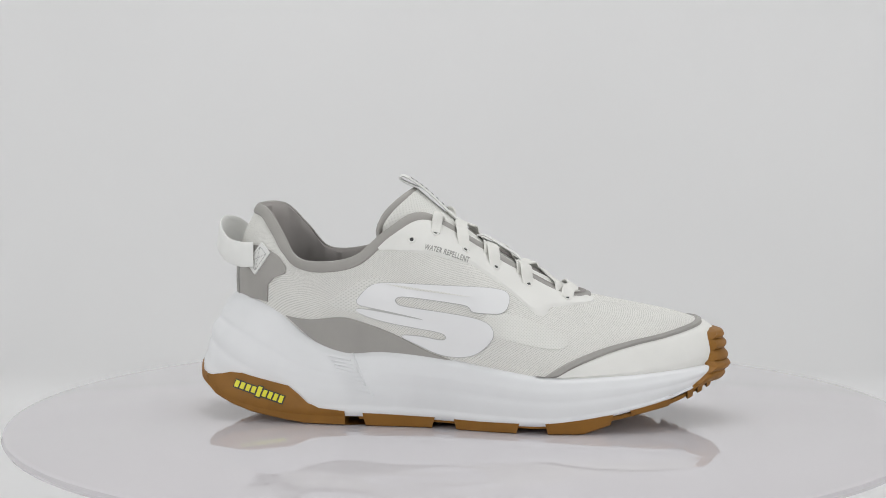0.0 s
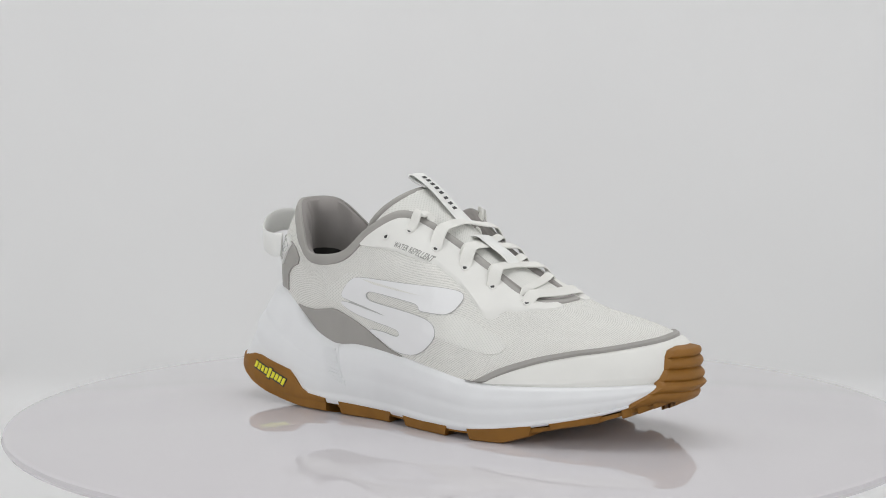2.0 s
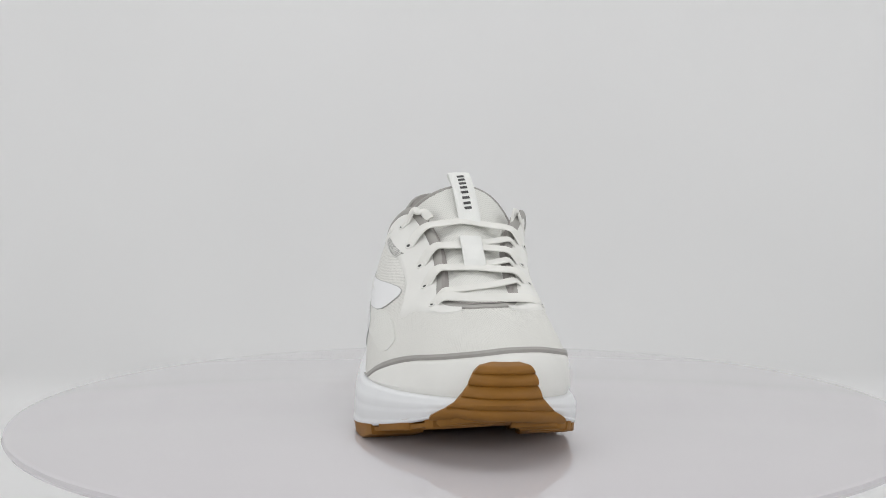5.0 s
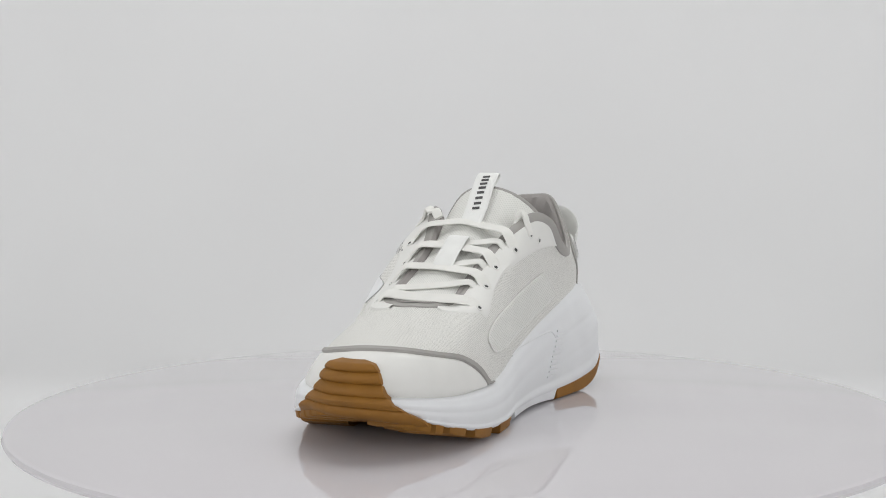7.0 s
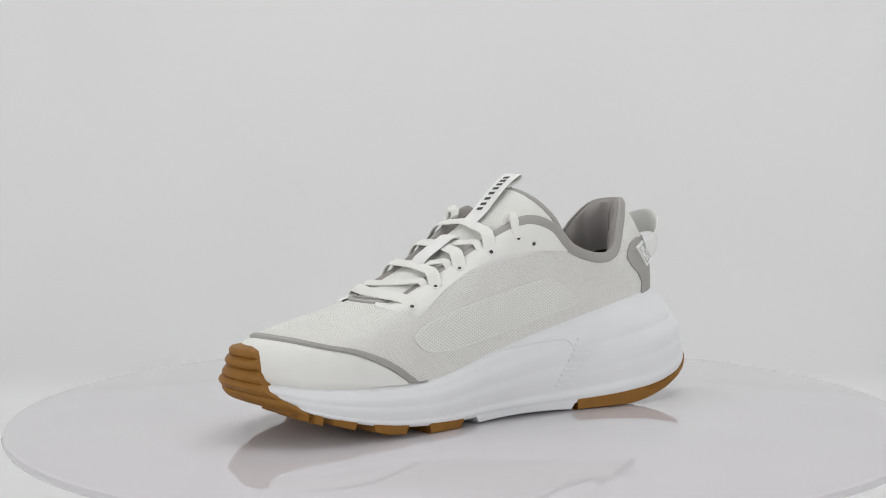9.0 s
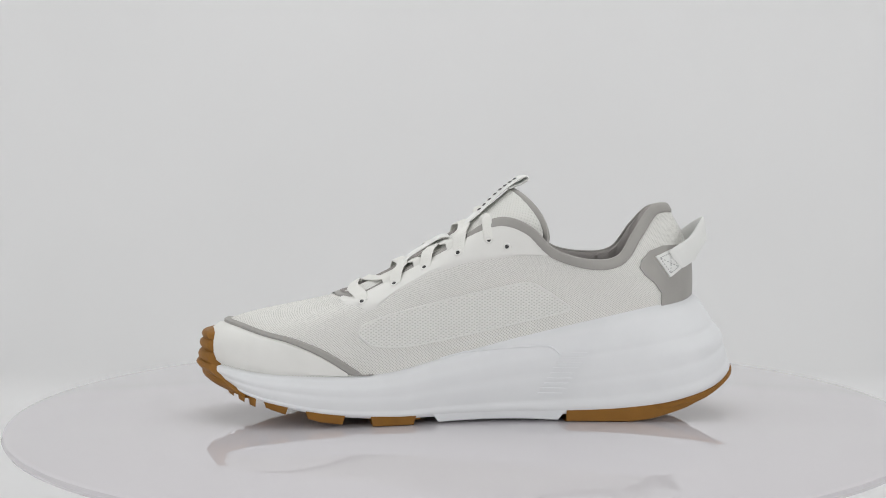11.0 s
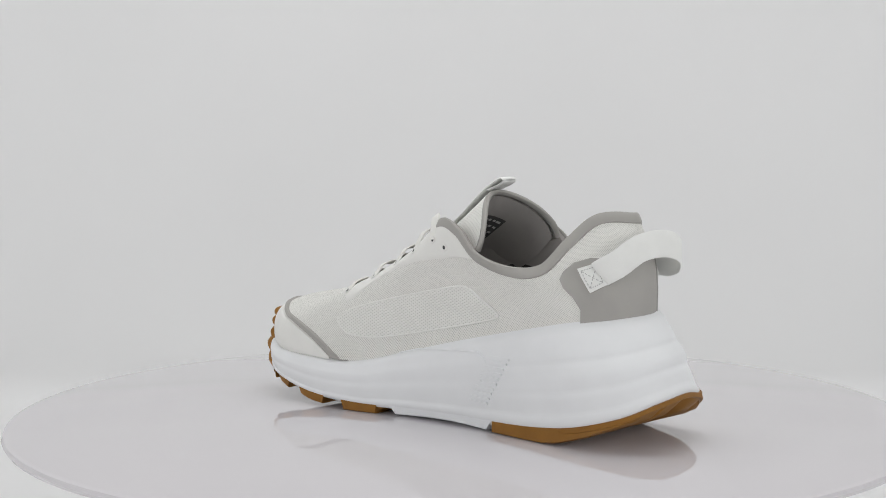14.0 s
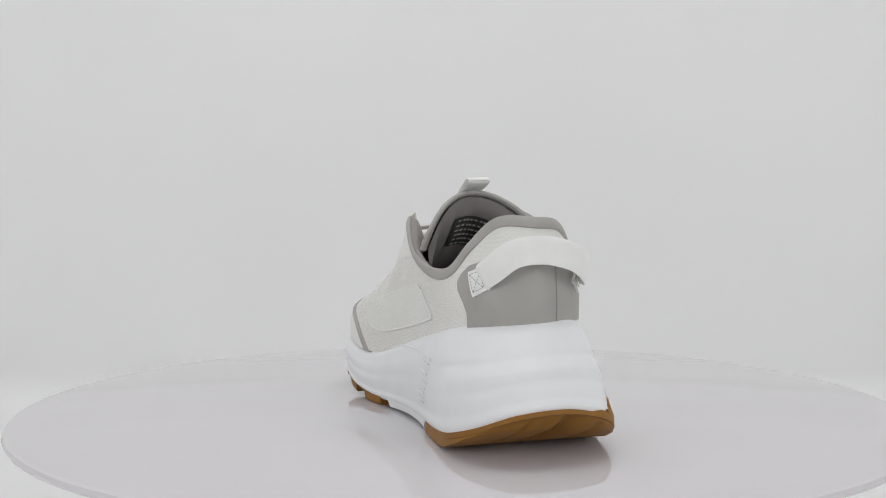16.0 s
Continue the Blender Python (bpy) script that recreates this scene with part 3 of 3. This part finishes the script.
for i in range(9):
    u0, tall = i * 0.0034, (0.0022 if i != 4 else 0.0032)
    for grow, thick, mat, name in ((0.0006, 0.0016, INK_SHADE, "mark_outline"), (0.0, 0.0020, YELLOW, "mark_bar")):
        quad = [heel_spot(u0 - grow, -tall - grow), heel_spot(u0 + 0.0023 + grow, -tall - grow), heel_spot(u0 + 0.0027 + grow, tall + grow), heel_spot(u0 + 0.0004 - grow, tall + grow)]
        part(name, patch(quad, so_right, thick, 0.004), mat, heel_patch)

# small ribs on the foam, both sides
for i in range(10):
    f = i / 9
    x, z = -.0785 + .0135 * f, .0362 - .0190 * f
    quad = [(x, z), (x + .0135, z - .0022), (x + .0135, z - .0010), (x, z + .0012)]
    part("rib", patch(quad, so_right, 0.0006, 0.004), FOAM)
    x, z = -.0664 + .0160 * f, .0400 - .0265 * f
    quad = [(x, z), (x + .0140, z + .0002), (x + .0140, z + .0015), (x, z + .0013)]
    part("rib", patch(quad, so_left, 0.0007, 0.004), FOAM)



def edge_y(x, side):
    """The foam's lower edge at x."""
    sel = [p for p in bottom if (p[1] < 0.005 if side < 0 else p[1] > 0.005)]
    sel.sort(key=lambda p: p[0])
    xs = [p[0] for p in sel]
    return float(np.interp(x, xs, [p[1] for p in sel])), float(np.interp(x, xs, [p[2] for p in sel]))


def lug(x0, x1, side, low, deep=0.028, name="lug", slant=0.0018, mat=None):
    """A rubber block under the edge of the foam."""
    n = max(3, int((x1 - x0) / 0.004))
    verts, faces = [], []
    for i in range(n + 1):
        x = x0 + (x1 - x0) * i / n
        y, z = edge_y(x, side)
        xb = min(max(x, x0 + slant), x1 - slant)
        lo = low(xb)
        yi = y - side * deep
        verts += [(x, y + side * 0.0014, z + 0.0022), (xb, y + side * 0.0006, lo + 0.0006), (xb, y - side * 0.0004, lo), (xb, yi, lo), (x, yi, z + 0.002)]
    for i in range(n):
        for k in range(5):
            a, b = i * 5 + k, i * 5 + (k + 1) % 5
            faces.append((a, b, b + 5, a + 5))
    faces += [(0, 1, 2, 3, 4), tuple(n * 5 + k for k in range(5))]
    return part(name, (verts, faces), mat or GUM)


def sole_low(x):
    """The rubber's underside: flat on the table, rising to heel and toe."""
    return float(np.interp(x, [-.1555, -.152, -.146, -.135, -.122, -.105, -.09, .066, .08, .095, .108, .122, .135, .148],
                           [.0238, .0185, .0122, .0070, .0028, -.0005, -.0024, -.0024, .0018, .0070, .0095, .0120, .0185, .0240]))


for x0, x1 in ((-.058, -.0163), (-.006, .031), (.045, .0838), (.0925, .1185)):
    lug(x0, x1, -1, sole_low)
def left_low(x):
    return sole_low(x) - float(np.interp(x, [.07, .09, .11, .125], [0, .0046, .0045, .0020]))


for x0, x1 in ((.034, .061), (.075, .098), (.107, .1215)):
    lug(x0, x1, 1, left_low)
def tooth_low(side):
    return lambda x: edge_y(x, side)[1] - 0.0048


for x0, x1 in ((.1275, .1318), (.1340, .1382), (.1402, .1440)):
    lug(x0, x1, -1, tooth_low(-1), 0.03, "lug", 0.0005)
for x0, x1 in ((.1250, .1290), (.1310, .1350), (.1368, .1405)):
    lug(x0, x1, 1, tooth_low(1), 0.02, "lug", 0.0005)
lug(-.0525, .0250, 1, lambda x: -.0018 + 0.0012 * math.sin(math.pi * (x + .0525) / .0775), 0.03, "arch_plate", 0.004, FOAM)

# rubber under the heel, in one curved piece with a groove at the back
hv, hf = [], []
stations = [-.1552 + (-.0533 + .1552) * (1 - math.cos(a)) for a in np.linspace(0.02, math.pi / 2, 34)]
ACROSS = 44
for x in stations:
    xr = min(x, -.0683)
    (yr, zr), (yl, zl) = edge_y(xr, -1), edge_y(x, 1)
    lo = sole_low(x)
    rise = 0.0024 - 0.0010 * max(0, min(1, (-.125 - x) / .03))
    lift = 0.0032 * max(0, min(1, (-.100 - x) / .03))
    sec = [(xr, yr - .0002, zr + rise + .0004), (xr, yr - .0014, zr + rise), (xr, yr - .0012, lo + .0008), (xr, yr + .0008, lo)]
    for j in range(1, ACROSS):
        y = yr + (yl - yr) * j / ACROSS
        back = max(0, min(1, (-.112 - x) / .02))
        groove = back * max(0.0048 * math.exp(-((y - .004 - (x + .15) * .35) / .0050) ** 2),
                            0.0022 * math.exp(-((y - .026 - (x + .15) * .3) / .0011) ** 2),
                            0.0022 * math.exp(-((y + .014 - (x + .15) * .3) / .0011) ** 2))
        sec.append((x, y, lo + lift * j / ACROSS + groove))
    lo += lift
    sec += [(x, yl - .0008, lo), (x, yl + .0012, lo + .0008), (x, yl + .0014, zl + rise), (x, yl + .0002, zl + rise + .0004)]
    hv += sec
W = ACROSS + 7
hf = grid_faces(len(stations), W) + [tuple(range(W)), tuple((len(stations) - 1) * W + k for k in range(W))]
part("heel_outsole", (hv, hf), GUM, label="gum rubber heel outsole")

bv = []
back_cols = [c % COLS for c in range(int(20.2 * STEP), int(26.6 * STEP))]
for c in back_cols:
    q, o = bottom[c], bottom_out[c]
    rise = 0.0018 + 0.0020 * near(c / STEP, 24.9, 0.4)
    fade = min(1.0, min(len(bv) / 5, len(back_cols) - 1 - len(bv) / 5) / 10)
    s1 = sole_point(c, min(0.3, rise / max(0.01, bite[c][2] - q[2])))
    bv += [s1 - o * 0.001, s1 + o * 0.0012 * fade, q + o * (0.0006 + 0.0012 * fade) - np.array([0, 0, .0005]), q + o * 0.0006 - np.array([0, 0, .0012]), q - o * 0.004 - np.array([0, 0, .0008])]
part("heel_band", (bv, grid_faces(len(back_cols), 5)), GUM)

# flat rubber sheet under the forefoot
fv, ff = [], []
xs = np.linspace(-.06, .149, 42)
for x in xs:
    (yr, zr), (yl, zl) = edge_y(x, -1), edge_y(x, 1)
    yl = yl if x > .03 else 0.0
    z = (zr + zl) / 2
    fv += [(x, yr + .0005, z + .001), (x, yl - .0005, z + .001), (x, yl - .001, z - .0012), (x, yr + .001, z - .0012)]
for i in range(len(xs) - 1):
    for k in range(4):
        ff.append((i * 4 + k, i * 4 + (k + 1) % 4, i * 4 + 4 + (k + 1) % 4, i * 4 + 4 + k))
part("forefoot_sheet", (fv, ff), GUM)

# toe bumper with ridges
BODY = BVHTree.FromPolygons([tuple(v) for v in upper_v] + [tuple(v) for v in sole_v],
                            upper_f + [tuple(i + len(upper_v) for i in f) for f in sole_f])
toe_shot = caster(BODY, "toe")


TOE_A, TOE_Z = np.linspace(-62, 54, 59), np.linspace(.011, .057, 47)


def toe_shell():
    """Distance of the toe's outside from its middle, by angle and height, with the lip of the foam smoothed over."""
    reach = np.zeros((len(TOE_A), len(TOE_Z)))
    for i, a in enumerate(TOE_A):
        edge = float(np.interp(a, [-58, -34, 0, 13, 50], [.0205, .0270, .0298, .0268, .0165]))
        for j, z in enumerate(TOE_Z):
            p, n = toe_shot(a, max(z, edge))
            reach[i, j] = math.hypot(p[0] - 0.10, p[1] + 0.008) - max(0.0, edge - z) * 0.55
    pad = np.pad(reach, ((0, 0), (3, 3)), "edge")
    high = np.max([pad[:, k:k + len(TOE_Z)] for k in range(7)], axis=0)
    low = np.where(TOE_Z[None, :] < 0.031, reach, high)
    pad = np.pad(low, ((0, 0), (3, 3)), "edge")
    return np.maximum(reach, np.mean([pad[:, k:k + len(TOE_Z)] for k in range(7)], axis=0))


def bumper():
    shell = toe_shell()
    nv, nu = 91, 45
    verts = []
    for i in range(nv):
        t = i / (nv - 1)
        lobe = abs(math.sin(math.pi * t * 5.0))
        thick = (0.0013 + 0.0023 * lobe ** 0.7) * float(np.interp(t, [0, .3, .6], [.8, .8, 1]))
        a0 = float(np.interp(t, [0, .10, .2, .3, .45, .6, .82, .93, 1], [-58, -53, -43, -36, -32, -29, -26, -22, -13]))
        a1 = float(np.interp(t, [0, .10, .2, .3, .45, .82, .93, 1], [50, 44, 31, 23, 18, 14, 11, 3]))
        for j in range(nu):
            s = j / (nu - 1)
            a = a0 + (a1 - a0) * s
            lo = float(np.interp(a, [-58, -34, 0, 13, 50], [.0175, .0215, .0200, .0185, .0130]))
            z = lo + (0.0508 - lo) * t
            k = (a - TOE_A[0]) / (TOE_A[1] - TOE_A[0])
            c = min(int(k), len(TOE_A) - 2)
            r = np.interp(z, TOE_Z, shell[c] * (1 - k + c) + shell[c + 1] * (k - c))
            fall = min(1, min(s, 1 - s) * 22) ** 0.5 * min(1, (1 - t) * 18) ** 0.5
            r += thick * fall - 0.0030 * (1 - fall)
            verts.append(np.array([0.10 + r * math.cos(radians(a)), -0.008 + r * math.sin(radians(a)), z]))
    first = [np.array(v) for v in verts[:nu]]
    under = []
    for inn, down in ((0.030, 0.0030), (0.014, 0.0022), (0.0030, 0.0008)):
        for j, v in enumerate(first):
            a = radians(-58 + 108 * j / (nu - 1))
            under.append(v - np.array([math.cos(a) * inn, math.sin(a) * inn, down]))
    return under + verts, grid_faces(nv + 3, nu)


part("toe_bumper", bumper(), GUM, label="ridged gum rubber toe bumper")

# moulded line in the foam, ahead of the ribs
line = [so_left(x, z) for x, z in spline([(.020, .0370), (-.010, .0405), (-.035, .0420), (-.0440, .0415), (-.0490, .0375)], 6)]
part("moulded_line", sweep([p + n * 0.0001 for p, n in line], 0.0006, 0.0005, [n for p, n in line], False, 8, 1.0), FOAM)
line = [so_right(x, z) for x, z in spline([(-.0640, .0380), (-.0600, .0300), (-.0555, .0180)], 6)]
part("moulded_line", sweep([p + n * 0.0001 for p, n in line], 0.0006, 0.0005, [n for p, n in line], False, 8, 1.0), FOAM)

# ---- the turntable and the tent ----
R = 0.2685


def lathe(profile, n=128):
    verts = [(r * math.cos(2 * math.pi * i / n), r * math.sin(2 * math.pi * i / n), z) for r, z in profile for i in range(n)]
    faces = grid_faces(len(profile), n, True)
    faces.append(tuple(range(n)))
    faces.append(tuple((len(profile) - 1) * n + i for i in range(n)))
    return verts, faces


turntable = new("turntable")
tagged(turntable, "round glossy white turntable carrying the shoe", "turntable")
turntable.location = (0, 0, TABLE_Z)
v, f = lathe([(R - .004, -.006), (R - .001, -.005), (R, -.003), (R - .001, -.001), (R - .004, 0)])
mesh_object("plate", v, f, GLOSS, turntable, "glossy white acrylic disc")
v, f = lathe([(0.21, -.1175), (0.21, -.0065)])
mesh_object("drum", v, f, CLOTH, turntable, "matt white drum")


def sheet(name, verts, faces, mat):
    return tagged(mesh_object(name, verts, faces, mat), "plain white seamless cloth", "backdrop", kind="structure")


# seamless backdrop: floor, curve and back wall in one sheet
prof = [(-1.6, -.12), (0.58, -.12)] + [(0.58 + 0.04 * math.sin(a), -.08 - 0.04 * math.cos(a)) for a in np.linspace(0.1, math.pi / 2, 14)] + [(0.62, 1.5)]
v = [(x, y, z) for y, z in prof for x in np.linspace(-1.3, 1.3, 3)]
sheet("backdrop", v, grid_faces(len(prof), 3), CLOTH)
for name, quad in (("wall_left", [(-1.3, -1.6, -.12), (-1.3, .62, -.12), (-1.3, .62, 1.5), (-1.3, -1.6, 1.5)]),
                   ("wall_right", [(1.3, -1.6, -.12), (1.3, .62, -.12), (1.3, .62, 1.5), (1.3, -1.6, 1.5)]),
                   ("wall_front", [(-1.3, -1.6, -.12), (1.3, -1.6, -.12), (1.3, -1.6, 1.5), (-1.3, -1.6, 1.5)]),
                   ("ceiling", [(-1.3, -1.6, 1.5), (1.3, -1.6, 1.5), (1.3, .62, 1.5), (-1.3, .62, 1.5)])):
    sheet(name, quad, [(0, 1, 2, 3)], CLOTH)


def motions():
    times = [i * 0.5 for i in range(33)]
    walk(shoe, [(t, pose(0, 0, 0, 0, 0, SPIN * t)) for t in times])
    walk(turntable, [(t, pose(0, 0, TABLE_Z, 0, 0, SPIN * t)) for t in times])


motions()
